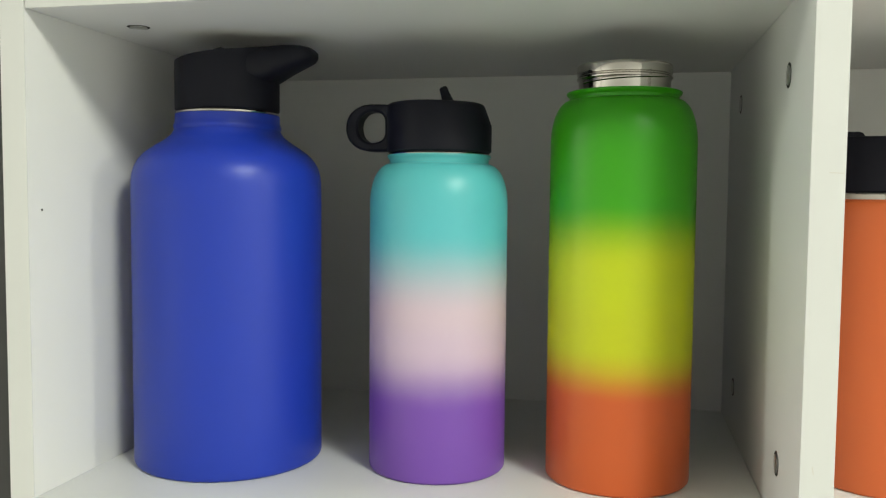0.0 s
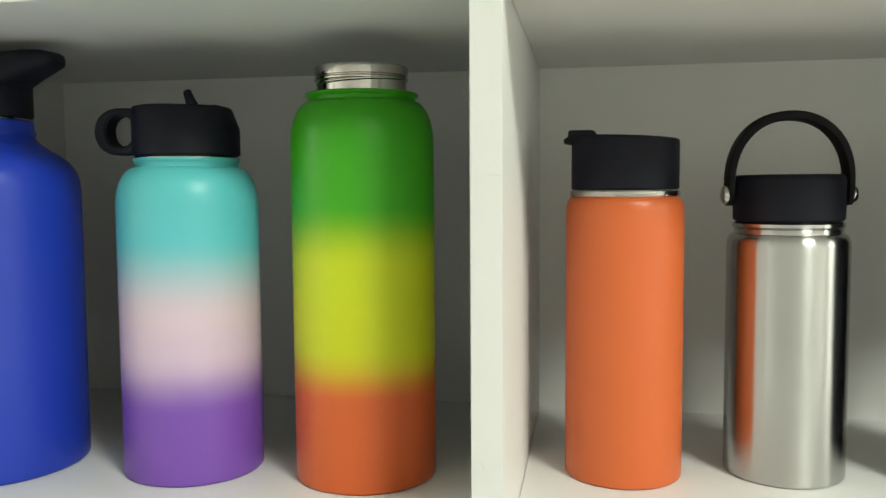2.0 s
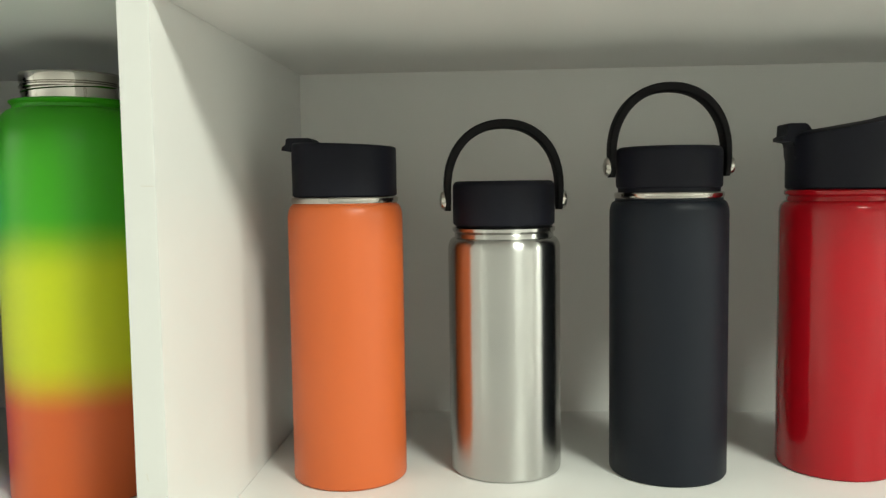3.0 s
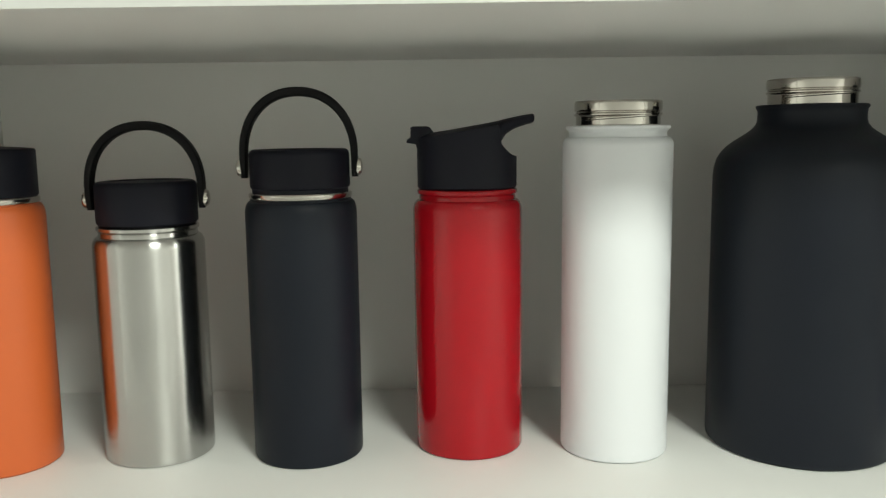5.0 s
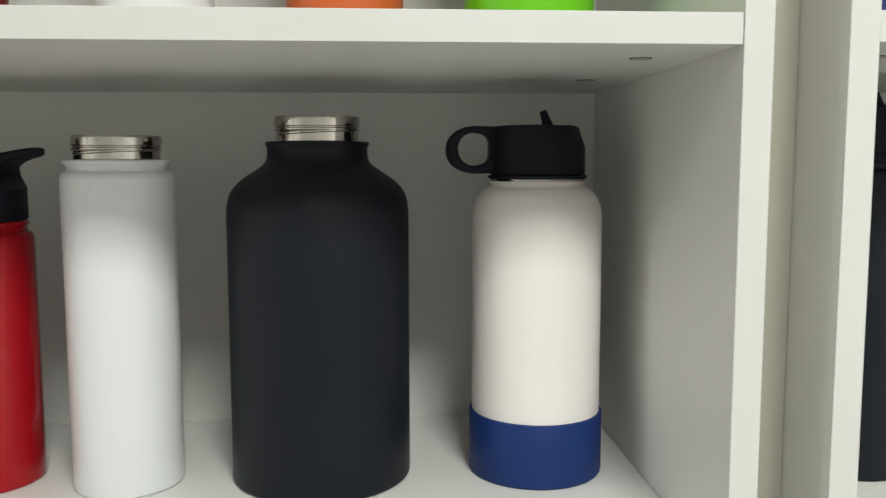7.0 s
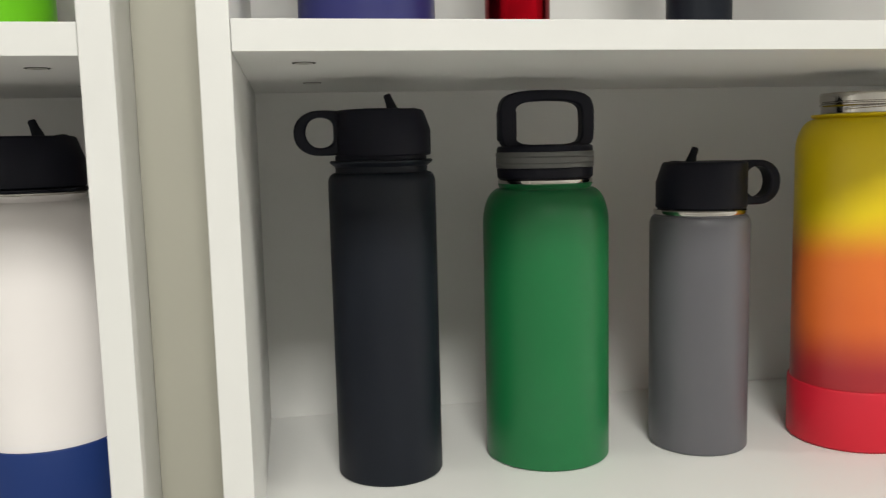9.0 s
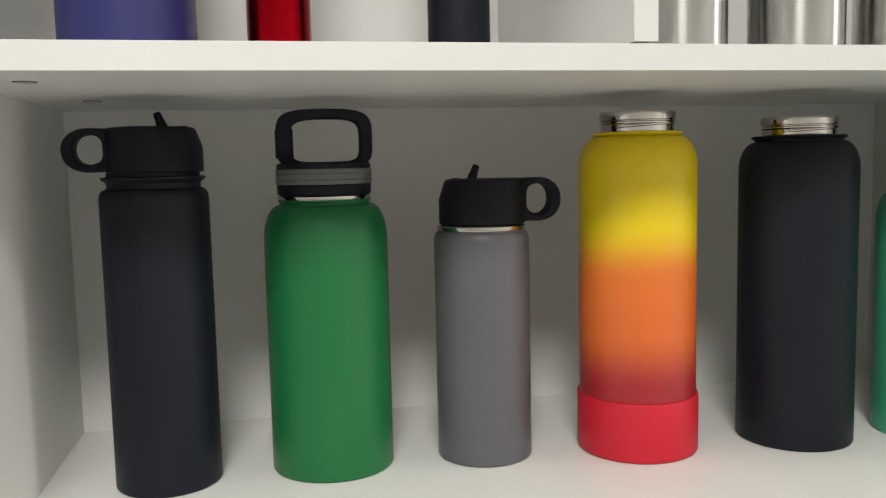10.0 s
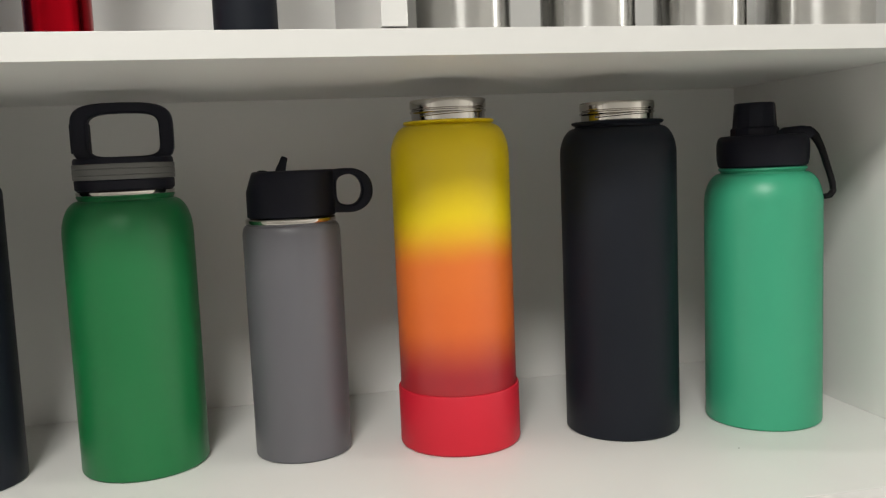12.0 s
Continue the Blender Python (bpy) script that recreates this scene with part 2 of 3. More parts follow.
def shelving_unit(x0, x1, boards, dividers, label, foot_z=None):
    """x0, x1: outer sides. boards and dividers: (x0, x1, low, high). foot_z: top of a bottom board that juts out under the sides."""
    unit = tagged(new("shelving_unit"), label, "shelving unit")
    for a in (x0, x1 - 0.016):
        board(unit, "side_panel", a, a + 0.016, -1.4 if foot_z is None else foot_z + 0.0002, TOP, DEPTH)
    if foot_z is not None:
        board(unit, "bottom_board", x0, x1, foot_z - 0.02, foot_z, DEPTH, -0.037)
    board(unit, "top_panel", x0 + 0.0164, x1 - 0.0164, TOP - 0.016, TOP, BACK, 0.0006)
    for a, b, lo, hi in boards:
        board(unit, "shelf_board", a + 0.0004, b - 0.0004, lo, hi, BACK, 0.0006)
    for a, b, lo, hi in dividers:
        board(unit, "divider_panel", a, b, lo, hi, BACK, 0.0002)
    part("back_panel", box(x0 + 0.0162, x1 - 0.0162, BACK + 0.0002, BACK + 0.004, -1.38 if foot_z is None else foot_z + 0.0002, TOP - 0.0005), MELAMINE, unit, smooth=False)
    part("base_front", box(x0 + 0.0162, x1 - 0.0162, 0.0008 if foot_z is None else -0.034, 0.0168, -1.4, -0.0238, 0.0006), EDGEBAND, unit, smooth=False)
    return unit


A_LOW, A_HIGH, B_LOW, B_HIGH = 0.2885, 0.3047, 0.2903, 0.3066
unit_a = shelving_unit(-0.016, 1.3353, [(0, 0.4276, -0.02, 0), (0.4434, 1.3193, FLOOR_A - 0.02, FLOOR_A), (0, 0.4276, A_LOW, A_HIGH), (0.4434, 1.3193, A_LOW, A_HIGH)],
                       [(0.4276, 0.4434, -1.4, TOP - 0.016)], "white melamine shelving unit with scuffed edges, full of bottles")
unit_b = shelving_unit(1.376, 2.227, [(1.392, 2.211, B_LOW, B_HIGH)],
                       [(1.7925, 1.8085, B_HIGH + 0.0012, TOP - 0.016)], "white melamine shelving unit beside a narrow gap, full of bottles", FLOOR_B)

slab("wall_1", -0.60, -0.022, 0.03, 0.33, -1.4, TOP, CHARCOAL, "dark charcoal panel beside the white shelving", "wall panel")

# Added strip: its beige stands in for bounced light deep in the gap.
slab("gap_strip", 1.3356, 1.3757, 0.055, 0.071, -1.4, TOP, GAP_BOUNCE, "added beige strip, its colour standing in for light bounced in the gap", "filler strip")


def cam_cover(unit, m):
    """A round fitting hole with a zinc cam in it; its face looks along local +z."""
    hole = part("fitting_hole", moved(lathe([(0, 0.02), (6.0, 0.02), (6.6, 0.3), (7.1, 0.02)], 28), m), HOLE_DARK, unit)
    part("cam", moved(lathe([(0, 0.25), (2.6, 0.25), (2.6, 0.5), (5.4, 0.5), (5.4, 0.05)], 20), m), CAM_METAL, hole)


DOWN = pose(0, 0, 0, 180)
for u, x, y, z in ((unit_a, 0.035, 0.062, A_LOW), (unit_a, 0.035, 0.22, A_LOW), (unit_a, 1.2835, 0.062, A_LOW), (unit_a, 1.2818, 0.195, A_LOW), (unit_b, 1.4295, 0.060, B_LOW), (unit_b, 1.4386, 0.207, B_LOW)):
    cam_cover(u, Matrix.Translation((x, y, z)) @ DOWN)
for y, z in ((0.0625, 0.2498), (0.25, 0.2545), (0.061, 0.0342), (0.2467, 0.0364)):
    cam_cover(unit_a, Matrix.Translation((0.4276, y, z)) @ pose(0, 0, 0, 0, -90))
for u, x, z, w, tilt in ((unit_a, 0.4392, 0.1949, 0.0032, 2), (unit_b, 1.3815, 0.2760, 0.004, 0), (unit_b, 1.3855, 0.2745, 0.0045, -14), (unit_a, 0.4335, 0.0500, 0.002, 80)):
    part("scuff", moved(box(-w, w, -0.0002, 0.0001, -0.0002, 0.0002), Matrix.Translation((x, 0.0003, z)) @ pose(0, 0, 0, 0, tilt)), SCUFF, u)

for u, x, y, z in ((unit_a, 0.0003, 0.012, 0.172), (unit_b, 2.062, 0.060, FLOOR_B), (unit_a, 0.52, 0.052, FLOOR_A), (unit_b, 1.56, 0.03, FLOOR_B), (unit_a, 0.92, 0.045, FLOOR_A), (unit_a, 0.84, 0.05, FLOOR_A)):
    flat = pose(0, 0, 0, 0, 90 if z > 0.1 else 0)  # on the wall or lying flat
    part("speck", moved(lathe([(0, 0.25), (0.5, 0.2), (0.8, 0.02)], 7), Matrix.Translation((x, y, z)) @ flat), HOLE_DARK, u)

# ---- bottle parts ----


def bottle(x, y, z, label, turn=0.0):
    ob = tagged(new("water_bottle"), label, "water bottle", "bottles on the shelves")
    ob.matrix_world = pose(x, y, z, 0, 0, turn)
    if z == FLOOR_B:
        ob.scale.z = 1.006
    if z == FLOOR_A:
        ob.scale.z = 1.008
    return ob


def body(b, profile, mat, label=""):
    return part("body", lathe(profile), mat, b, label)


def open_rim(b, z0, r=28.6, h=15.0):
    """A bare steel screw neck, open at the top, with one turn of thread."""
    p = [(r - 0.3, z0 - 6), (r - 0.3, z0 + 4.0), (r - 0.2, z0 + 4.4), (r + 0.9, z0 + 5.4), (r + 1.0, z0 + 6.2), (r - 0.1, z0 + 7.2), (r - 0.1, z0 + 7.6), (r + 0.7, z0 + 8.3), (r + 0.75, z0 + 8.7), (r + 0.8, z0 + 9.2), (r + 0.8, z0 + h - 1.6), (r + 0.75, z0 + h - 1.0), (r + 0.2, z0 + h), (r - 1.0, z0 + h), (r - 1.6, z0 + h - 1), (r - 1.6, z0 - 40), (0, z0 - 42)]
    rim = part("steel_neck", lathe(p), RIM_STEEL, b, "bare polished steel screw neck")
    turns = []
    for i in range(41):
        a = -2.6 + 2.4 * i / 40
        turns.append((a, z0 + 2.5 + 3.6 * i / 40, 1.0 * math.sin(math.pi * i / 40)))
    bm = bmesh.new()
    prev = None
    for a, z, t in turns:
        ring = [bm.verts.new(((r + dr) / 1000 * math.cos(a), (r + dr) / 1000 * math.sin(a), (z + dz) / 1000)) for dr, dz in ((-0.6, -1.1), (t + 0.3, -0.4), (t + 0.3, 0.4), (-0.6, 1.1))]
        if prev:
            for i in range(4):
                bm.faces.new((prev[i], prev[(i + 1) % 4], ring[(i + 1) % 4], ring[i]))
        prev = ring
    part("thread", bm, RIM_STEEL, rim)


def steel_ring(b, r, z0, z1):
    part("steel_ring", lathe([(r - 4, z0 - 1), (r - 0.6, z0 - 0.4), (r, z0 + 0.6), (r, z1 - 0.8), (r - 0.8, z1), (r - 4, z1)]), RIM_STEEL, b, "thin bare steel ring")


def straw_lid(b, z0, h=34.5, r=33.8, turn=0.0, reach=62.5, dx=0.0):
    """A black lid with a carrying ring on one side and a fold-down straw spout."""
    spin = pose(dx, 0, 0, 0, 0, turn)
    prof = [(0, z0), (r - 1.2, z0), (r, z0 + 1), (r, z0 + h * 0.56)] + arc(r, z0 + h - 2.4, r - 2.2, z0 + h, 4) + [(0, z0 + h)]
    shell = lathe(prof)
    for v in shell.verts:
        k = (v.co.z * 1000 - z0 - h * 0.56) / (h * 0.44)
        if k > 0:
            f = 1 - 0.15 * k * min(max((v.co.x * 1000 + 10) / 24, 0), 1)
            v.co.x, v.co.y = v.co.x * f, v.co.y * f
    lid = part("lid", moved(shell, spin), BLACK_PLASTIC, b, "black plastic straw lid")
    outer, inner = [], []
    n = 48
    mid, hh = z0 + h / 2 + 0.6, h / 2 - 0.4
    low, high = z0 + 6.7, z0 + h - 4.6
    hx, hr = -(reach - 8.5 + 35.8) / 2, (reach - 8.5 - 35.8) / 2
    for i in range(n):
        a = math.pi * 2 * i / n
        c, s = math.cos(a), math.sin(a)
        ox = -46 + (-c) * (reach - 46) if c > 0 else -46 + (-c) * 20
        outer.append((ox, mid + hh * math.copysign(abs(s) ** (0.9 if c > 0 else 0.1), s)))
        inner.append((hx - c * hr, (low + high) / 2 + (high - low) / 2 * math.copysign(abs(s) ** (0.95 if c > 0 else 0.5), s)))
    part("carry_ring", moved(hoop(outer, inner, 7.4, 1.5), spin), BLACK_PLASTIC, lid)
    straw = moved(lathe([(0, -6), (4.4, -6), (3.9, 3), (3.0, 8), (2.8, 12), (2.2, 13.2), (0, 13.4)], 24), spin @ Matrix.Translation((0.0075, -0.004, (z0 + h - 1.5) / 1000)) @ pose(0, 0, 0, 0, -20))
    part("straw_spout", straw, BLACK_PLASTIC, lid)
    part("latch", moved(loft([(17, z0 + h - 1.5, z0 + h + 0.3, 5), (19, z0 + h - 1.5, z0 + h + 0.9, 7), (23, z0 + h - 1.5, z0 + h + 1.2, 7), (25.5, z0 + h - 1.5, z0 + h + 0.2, 5)], 12), spin), BLACK_PLASTIC, lid)
    return lid


def handle_lid(b, z0, top, apex, rivet, r=34.6, turn=0.0):
    """A black screw lid with a strap handle held by two steel rivets."""
    spin = pose(0, 0, 0, 0, 0, turn)
    lid = part("lid", lathe([(0, z0), (r - 1.5, z0), (r - 0.2, z0 + 1.2), (r, z0 + 3), (r, top - 4)] + arc(r, top - 4, r - 3.5, top, 5) + [(r - 8, top), (r - 9, top - 1), (0, top - 1)]), BLACK_PLASTIC, b, "black plastic screw lid")
    pts, ws, ts = [], [], []
    base = rivet + 8
    for i in range(45):
        k = i / 44
        if k < 0.1:
            x, z = -38.2, rivet - 7 + (base - rivet + 7) * k / 0.1
        elif k > 0.9:
            x, z = 38.2, rivet - 7 + (base - rivet + 7) * (1 - k) / 0.1
        else:
            a = math.pi * (1 - (k - 0.1) / 0.8)
            x, z = 38.2 * math.copysign(abs(math.cos(a)) ** 0.92, math.cos(a)), base + (apex - 3 - base) * math.sin(a) ** 0.92
        pts.append((x, z))
        ws.append(6 if i in (0, 44) else 11 if i in (1, 43) else 13.5)
        ts.append(4.4 + 2.0 * math.sin(math.pi * k))
    part("strap_handle", moved(strap(pts, ws, ts), spin), BLACK_STRAP, lid)
    for s in (-1, 1):
        cap = moved(lathe([(0, -1), (6.2, -1), (6.2, 0.8), (5.4, 2.4), (3.0, 3.3), (0, 3.5)], 28), spin @ Matrix.Translation((s * 0.0402, 0, rivet / 1000)) @ pose(0, 0, 0, 0, s * 90))
        part("rivet", cap, RIM_STEEL, lid, "domed steel rivet")


def extruded(points, half, bevel=0.5):
    """A plate cut to an outline of (x, z) points in millimetres, 2*half thick along y, with softened edges."""
    bm = bmesh.new()
    front = [bm.verts.new((x / 1000, -half / 1000, z / 1000)) for x, z in points]
    back = [bm.verts.new((x / 1000, half / 1000, z / 1000)) for x, z in points]
    n = len(points)
    bm.faces.new(front)
    bm.faces.new(back[::-1])
    for i in range(n):
        bm.faces.new((front[i], back[i], back[(i + 1) % n], front[(i + 1) % n]))
    bmesh.ops.bevel(bm, geom=bm.edges[:], offset=bevel / 1000, segments=2, profile=0.5, affect="EDGES")
    return bm


def flip_clip(lid, x, low, top, length):
    """A squared catch on top of a lid; a small hook juts out at x, past the rim."""
    pts = [(x, low), (x + 7, low - 0.6), (x + 7, low - 4), (x + length + 4, low - 4), (x + length + 2.4, top - 4.2), (x + length, top - 0.8), (x + length - 2, top), (x + 4.2, top), (x + 2.8, top - 0.9), (x + 3.2, low + 3.4), (x + 0.2, low + 2.6)]
    part("flip_clip", extruded(pts, 10.5), BLACK_PLASTIC, lid)


def wide_body(r, sh, neck_z, neck_r, collar_r, collar_z, power=1.0):
    """Body, round shoulder, groove and flared collar of a wide-mouth bottle."""
    return foot(r) + [(r, sh * 0.5), (r, sh - 4)] + arc(r, sh, neck_r, neck_z, 10, power) + [(neck_r, neck_z + 1.0), (neck_r + 0.2, collar_z - 3.2), (collar_r - 0.6, collar_z - 2.2), (collar_r, collar_z - 1.3), (collar_r - 0.2, collar_z - 0.4), (collar_r - 1.2, collar_z), (27, collar_z + 0.3)]


def slim_body(r, sh, neck_z, neck_r, top_z):
    return foot(r, 2.4) + [(r, sh * 0.5), (r, sh - 3)] + arc(r, sh, neck_r, neck_z, 7) + [(neck_r, top_z), (27, top_z + 0.2)]


# ---- lower shelf, first unit ----
b = bottle(0.0735, 0.1083, 0, "large blue powder-coated growler with a black spout lid")
body(b, foot(63.7, 3.2) + [(63.7, 100), (63.7, 184), (63.6, 190), (63.0, 195.5), (61.6, 200.5), (59.2, 205), (55.8, 209), (51, 212.8), (46, 216), (41.2, 219.2), (38, 221.8), (36.2, 224.4), (35.4, 226), (36.1, 227.4), (36.1, 228.8), (35.3, 230.2), (35.0, 232.4), (35.0, 236.0), (28, 236.3)], BLUE)
steel_ring(b, 34.9, 236.4, 238.3)
lid = part("lid", clipped(lathe([(0, 238.4), (34.0, 238.4), (35.0, 239.4)] + [(35.0, 258 + 2 * i) for i in range(12)] + [(30, 280), (20, 280), (10, 280), (0, 280)]), lambda x: 274.5 + 0.115 * x if x < 30 else 278 - 1.5 * (x - 30)), BLACK_PLASTIC, b, "black plastic spout lid")
part("spout", loft([(-33.5, 258, 268, 6), (-32.6, 255, 271, 14), (-26, 255, 273.2, 23), (-14, 255, 275.4, 31), (0, 255, 277.6, 33), (14, 255, 279.4, 31), (26, 255, 280.6, 24), (34, 258, 281.4, 18), (44, 263.4, 282.2, 16), (54, 268.0, 281.8, 14), (60.5, 270.6, 280.4, 11), (63.2, 272.6, 278.2, 7), (64.2, 274.4, 276.4, 4)], 28, 0.6), BLACK_PLASTIC, lid)
part("vent_knob", loft([(-10.5, 270, 279, 4), (-8, 270, 281.6, 6), (-3.5, 270, 282.6, 6), (0.5, 270, 280.6, 4)], 14), BLACK_PLASTIC, lid)

b = bottle(0.2198, 0.1206, 0, "teal, pink and violet fading water bottle with a black straw lid")
body(b, wide_body(46.0, 178, 203.5, 33.0, 34.6, 209.5), PASTEL)
steel_ring(b, 33.6, 209.2, 210.8)
straw_lid(b, 210.9, 32.2, 34.8, reach=63.2)

b = bottle(0.3398, 0.1251, 0, "green, yellow and orange fading water bottle, open without a lid")
body(b, wide_body(46.2, 217, 244.0, 34.4, 36.4, 249.4), RAINBOW)
open_rim(b, 251.8, 29.3, 14.2)

b = bottle(0.5080, 0.1577, FLOOR_A, "orange powder-coated tumbler bottle with a black flip lid")
body(b, slim_body(38.1, 172.6, 182.2, 34.6, 183.8), ORANGE)
steel_ring(b, 35.4, 183.4, 187.0)
shell = lathe([(0, 187.3), (33.6, 187.3), (34.6, 188.3), (34.6, 219)] + arc(34.6, 219, 33.0, 220.9, 4) + [(0, 220.9)])
for v in shell.verts:
    if v.co.z > 0.21:
        v.co.z -= 0.0015 * v.co.x / 0.0346
lid = part("lid", shell, BLACK_PLASTIC, b, "black plastic flip lid")
flip_clip(lid, -39.6, 217.6, 225.6, 20)

b = bottle(0.6138, 0.1751, FLOOR_A, "bare brushed stainless steel bottle with a black strap-handle lid")
body(b, slim_body(38.1, 151, 158.5, 33.6, 161) [:-1] + [(33.4, 161.5), (34.8, 163), (34.8, 165), (33, 165.8), (27, 166)], BRUSHED)
handle_lid(b, 166.4, 196.2, 237.2, 183.4, turn=7)

b = bottle(0.7237, 0.1704, FLOOR_A, "black powder-coated bottle with a black strap-handle lid")
body(b, slim_body(38.8, 173.6, 181.8, 35.0, 183.4), BLACK)
steel_ring(b, 35.8, 184.0, 187.4)
# Neck coloured black to hold the shade in the gap below the lid.
part("neck", lathe([(0, 186), (33.2, 186), (33.2, 190.4), (0, 190.4)]), BLACK_PLASTIC, b)
handle_lid(b, 189.8, 216.9, 258.8, 204.3, turn=4)

b = bottle(0.8408, 0.1828, FLOOR_A, "glossy red enamelled bottle with a black pouring-spout lid")
body(b, slim_body(38.9, 172.4, 180.2, 34.4, 182.2)[:-1] + [(34.1, 183.2), (35.6, 184.6), (35.8, 186.6), (34.8, 187.6), (27, 187.8)], RED_GLOSS)
lid = part("lid", clipped(lathe([(0, 188.0), (34.2, 188.0), (35.4, 189.0)] + [(35.4, 201 + 2 * i) for i in range(16)] + [(34 - i, 233) for i in range(34)] + [(0, 233)]), lambda x: 228.1 + 0.16 * x if x < 22.0 else 209.8 + 10.4 * ((36 - x) / 14) ** 2), BLACK_PLASTIC, b, "black plastic pouring lid")
part("spout", loft([(-34.8, 207, 221.6, 6), (-34.0, 206, 224.4, 13), (-25, 206, 226.8, 25), (-12, 206, 228.6, 32), (0, 206, 230.6, 33.5), (10, 206, 232.2, 32), (18, 207, 233.6, 28), (22.2, 209, 234.4, 25), (23.6, 220, 234.8, 23), (27, 224.8, 235.6, 21), (32.5, 228.4, 236.8, 18), (40, 231.0, 238.2, 15), (45.6, 232.4, 239.0, 13), (46.8, 233.2, 238.8, 12)], 32, 0.6), BLACK_PLASTIC, lid)
flip_clip(lid, -42.4, 219.8, 231.2, 16.5)

b = bottle(0.9458, 0.1721, FLOOR_A, "tall glossy white bottle, open without a lid")
body(b, slim_body(38.0, 216.6, 222.3, 33.4, 225)[:-1] + [(33.6, 226.0), (35.6, 227.8), (35.8, 229.2), (35.0, 230.0), (27, 230.2)], WHITE_GLOSS)
open_rim(b, 231.6, 29.2)

b = bottle(1.0841, 0.1809, FLOOR_A, "large black powder-coated growler, open without a lid")
body(b, foot(65.2, 3.2) + [(65.2, 100), (65.2, 188), (65.1, 194), (64.4, 200), (62.9, 205.4), (60.2, 210), (56.4, 214.2), (51.4, 218), (46.4, 221.2), (41.8, 224.2), (38.6, 226.8), (36.7, 229.4), (35.9, 232), (35.7, 236.6), (36.0, 239.4), (37.0, 240.6), (37.1, 241.8), (36.5, 242.6), (28, 242.8)], BLACK)
open_rim(b, 245.2, 29.8)

b = bottle(1.2436, 0.1795, FLOOR_A, "cream-white bottle with a navy silicone boot and black straw lid")
body(b, wide_body(47.4, 187, 210.3, 33.2, 34.6, 214.8), WHITE_MATT)
part("boot", lathe(foot(49.4, 3.2) + [(49.4, 20), (49.5, 45.2), (49.0, 46.3), (47.2, 46.5)]), BOOT_BLUE, b, "navy silicone boot")
steel_ring(b, 34.8, 215.0, 216.8)
part("lid_seal", lathe([(0, 216.6), (35.6, 216.6), (36.2, 217.2), (36.2, 218.4), (33, 218.9), (0, 218.9)]), BLACK_PLASTIC, b)
straw_lid(b, 218.9, 34.8, 34.6, reach=67)

# ---- lower shelf, second unit ----
b = bottle(1.4851, 0.1715, FLOOR_B, "tall slim black powder-coated bottle with a black straw lid")
body(b, slim_body(39.3, 217, 224.5, 33.6, 227)[:-1] + [(33.8, 228.6), (37.4, 231.4), (37.6, 232.6), (36.6, 233.2), (27, 233.4)], BLACK)
part("lid_seal", lathe([(0, 233), (33.4, 233), (33.4, 236.6), (0, 236.6)]), BLACK_PLASTIC, b)
straw_lid(b, 236.0, 32.9, 34.6, reach=64.5, dx=0.002)

b = bottle(1.6119, 0.1786, FLOOR_B, "green powder-coated bottle with a black clip-handle lid")
body(b, wide_body(48.3, 182, 208.8, 35.0, 36.2, 213.0), GREEN)
steel_ring(b, 36.2, 212.8, 216.0)
lid = part("lid", lathe([(0, 216.2), (35.3, 216.2), (36.5, 217.2), (36.7, 223.5), (36.1, 224), (36.1, 236), (36.7, 236.5), (36.5, 239.5), (35.3, 240.6), (0, 240.6)]), BLACK_PLASTIC, b, "black plastic lid with a clip handle")
part("grip_band", lathe([(34.9, 224.2), (37.2, 224.4), (37.4, 225), (37.4, 227.4), (36.8, 227.8), (37.4, 228.2), (37.4, 232.0), (36.8, 232.4), (37.4, 232.8), (37.4, 235.4), (37.1, 236.0), (34.9, 236.2)]), BAND_GREY, lid, "ribbed grey rubber band")
out, inn = [], []
for (x, z), (u, v) in zip(superloop(1.2, 259.0, 37.2, 22.6, 0.42, 64), superloop(2.0, 257.6, 26.4, 16.2, 0.38, 64)):
    out.append((x, z + (2.2 * (1 - ((x - 1.2) / 37.2) ** 2) - 1.6 if z > 259 else 0)))
    inn.append((u, v + (1.6 * (1 - ((u - 2.4) / 25.6) ** 2) - 1.2 if v > 256 else 0)))
handle = part("clip_handle", hoop(out, inn, 5.6, 1.4), BLACK_PLASTIC, lid)
part("gate", moved(box(-0.0367, -0.0228, -0.0046, 0.0046, 0.2445, 0.2672, 0.0012), Matrix()), BLACK_PLASTIC, handle)
part("pin", moved(lathe([(0, 0), (1.1, 0), (1.0, 0.5), (0, 0.7)], 14), Matrix.Translation((-0.0315, -0.0046, 0.2485)) @ pose(0, 0, 0, 90)), RIM_STEEL, handle)

b = bottle(1.7361, 0.1698, FLOOR_B, "short grey powder-coated bottle with a black straw lid")
body(b, slim_body(38.5, 175.4, 183.8, 35.0, 185.4), GREY)
steel_ring(b, 35.6, 185.4, 188.8)
straw_lid(b, 189.4, 35.9, 34.8, turn=180, reach=64.8, dx=0.001)

b = bottle(1.8639, 0.1537, FLOOR_B, "yellow, orange and red fading bottle with a red boot, open")
body(b, wide_body(47.4, 231, 256, 33.6, 36.3, 259.4), SUNSET)
part("boot", lathe(foot(49.3, 3.2) + [(49.3, 20), (49.4, 46.5), (48.9, 47.8), (47.2, 48)]), BOOT_RED, b, "bright red silicone boot")
open_rim(b, 260.6, 29.6)

b = bottle(2.0030, 0.1430, FLOOR_B, "tall black powder-coated bottle, open without a lid")
body(b, wide_body(47.0, 227, 249.6, 34.2, 37.2, 254.2), BLACK)
open_rim(b, 254.8, 29.4, 14.4)

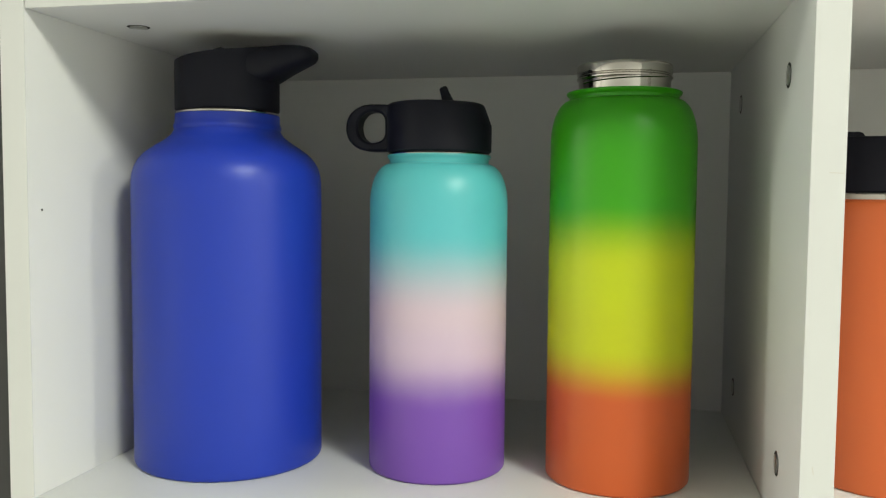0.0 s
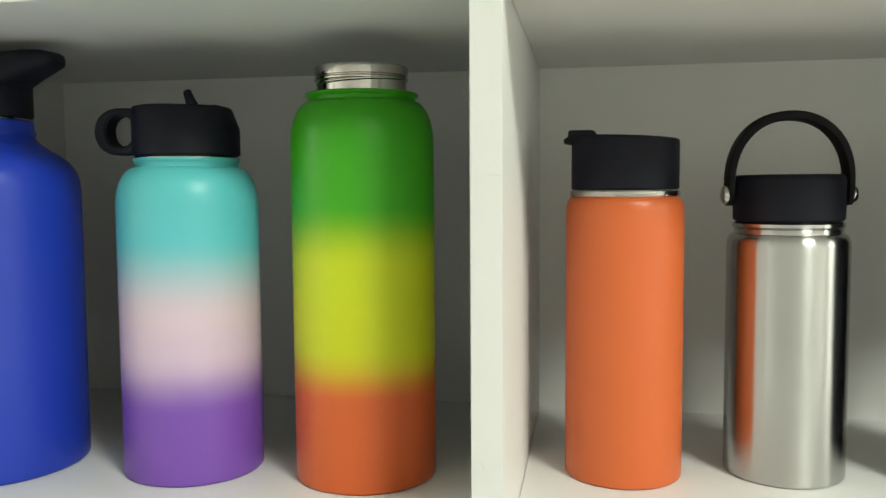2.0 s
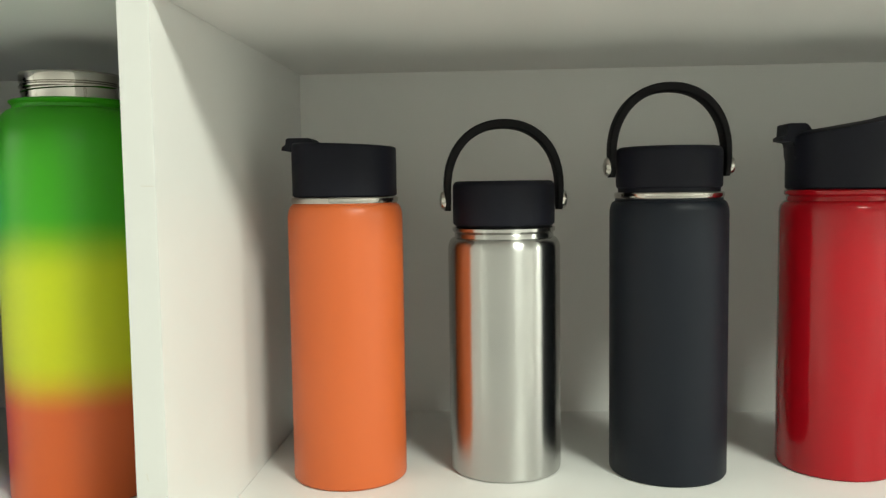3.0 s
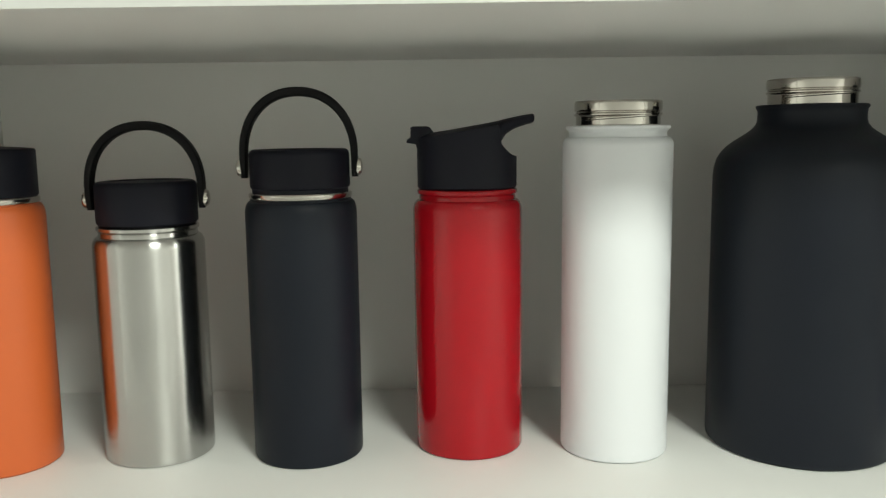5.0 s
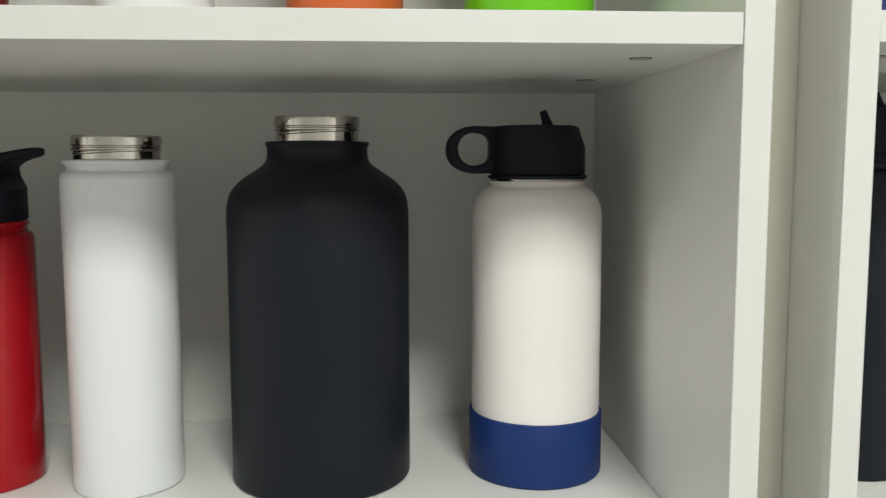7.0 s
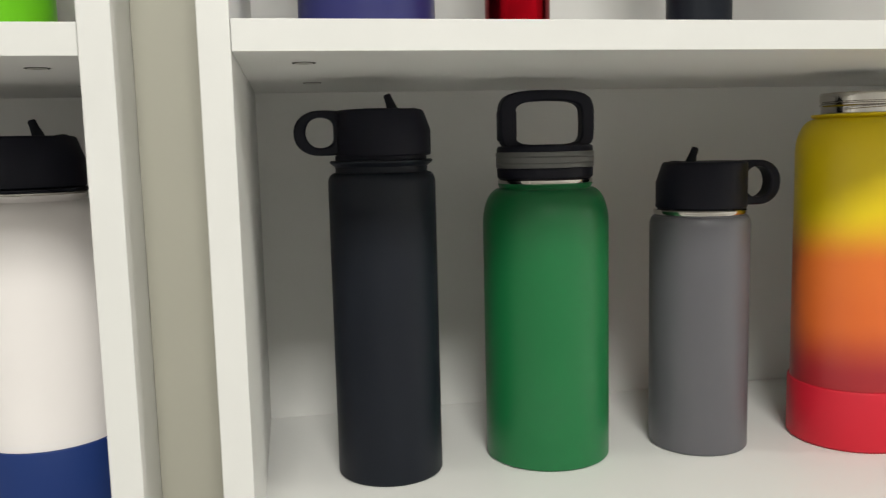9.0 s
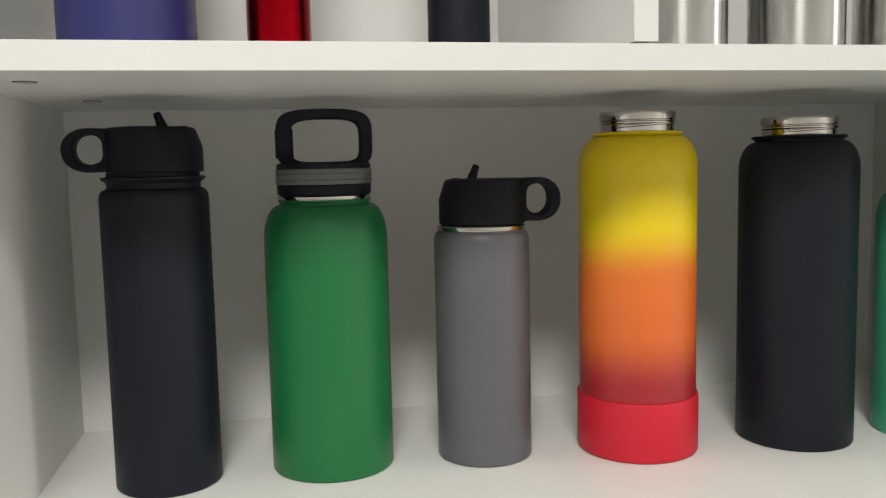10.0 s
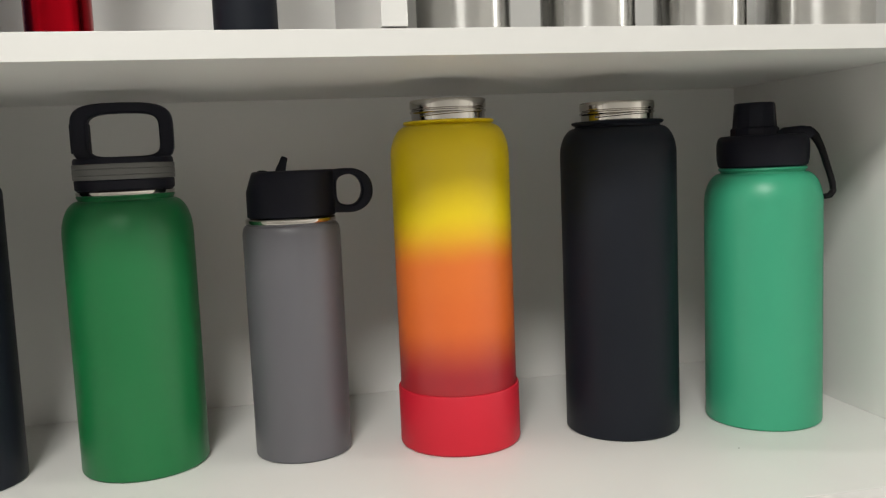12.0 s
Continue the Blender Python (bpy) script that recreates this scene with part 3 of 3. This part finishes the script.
b = bottle(2.1250, 0.1270, FLOOR_B, "mint-green powder-coated bottle with a black chug lid", -28)
body(b, wide_body(47.0, 182, 207.5, 33.4, 35.2, 211.8), MINT)
lid = part("lid", lathe([(0, 212.1), (33.6, 212.1), (35.4, 213.4), (36.4, 218.5), (36.6, 227)] + arc(36.6, 230, 32, 238, 5) + [(0, 238.4)]), BLACK_PLASTIC, b, "black plastic chug lid")
cap = part("spout_cap", moved(lathe([(0, 234), (19.2, 236), (19.2, 243.6), (17.6, 245), (16.2, 263), (15.2, 264.6), (0, 264.6)], 10), Matrix.Translation((-0.006, 0, 0))), BLACK_PLASTIC, lid)
part("hinge", loft([(11, 232, 240, 6), (16, 232, 243.5, 7), (30, 233, 244.5, 7), (37, 234, 243.6, 7), (39.5, 236, 241, 6)], 16), BLACK_PLASTIC, lid)
pts = [(33, 240.5), (37, 239.5), (40.5, 235.5), (43.5, 230), (46, 224), (49, 214), (52, 204), (54, 196), (54.4, 190.5), (52, 187), (47.5, 186)]
part("carry_loop", strap(pts, [11] * len(pts), [6, 7, 7, 5.5, 5, 4.6, 4.4, 4.4, 4.4, 4.4, 4]), BLACK_STRAP, lid)

# ---- upper shelves: only the lower parts of these come into view ----


def plain_bottle(x, y, z, r, h, mat, label):
    b = bottle(x, y, z, label)
    body(b, wide_body(r, h - 25, h, min(33, r * 0.72), min(34.5, r * 0.76), h + 5), mat)
    part("lid", lathe([(0, h + 5.2), (min(33.5, r * 0.75), h + 5.2), (min(33.8, r * 0.76), h + 6.5), (min(33.8, r * 0.76), h + 28)] + arc(min(33.8, r * 0.76), h + 28, min(31.8, r * 0.7), h + 30, 3) + [(0, h + 30)]), BLACK_PLASTIC, b)


def steel_tumbler(x, y, z, r, h=150):
    t = tagged(new("steel_tumbler"), "brushed stainless steel tumbler on the upper shelf", "tumbler", "tumblers on the upper shelf")
    t.matrix_world = pose(x, y, z)
    part("cup", lathe(foot(r, 2) + [(r, h * 0.5), (r, h - 1), (r - 0.6, h), (r - 1.4, h - 0.6), (r - 1.6, 6), (0, 5)]), BRUSHED, t)


plain_bottle(0.848, 0.145, A_HIGH, 38, 180, RED_METAL, "dark red metallic bottle standing on the upper shelf")
plain_bottle(0.9842, 0.1418, A_HIGH, 36.9, 200, WHITE_GLOSS, "glossy white bottle standing on the upper shelf")
plain_bottle(1.1062, 0.1613, A_HIGH, 39.9, 200, ORANGE, "orange bottle standing on the upper shelf")
plain_bottle(1.2309, 0.1462, A_HIGH, 43.7, 200, LIME, "lime green bottle standing on the upper shelf")
plain_bottle(1.4763, 0.1514, B_HIGH, 47.2, 200, NAVY, "dark blue bottle standing on the upper shelf")
plain_bottle(1.5817, 0.1427, B_HIGH, 22.9, 180, RED_METAL, "slim red metallic bottle standing on the upper shelf")
plain_bottle(1.7116, 0.1275, B_HIGH, 22.9, 180, BLACK, "slim black bottle standing on the upper shelf")
for x, r in ((1.861, 33.0), (1.953, 33.8), (2.041, 33.2), (2.137, 42.0)):
    steel_tumbler(x, 0.076, B_HIGH, r)
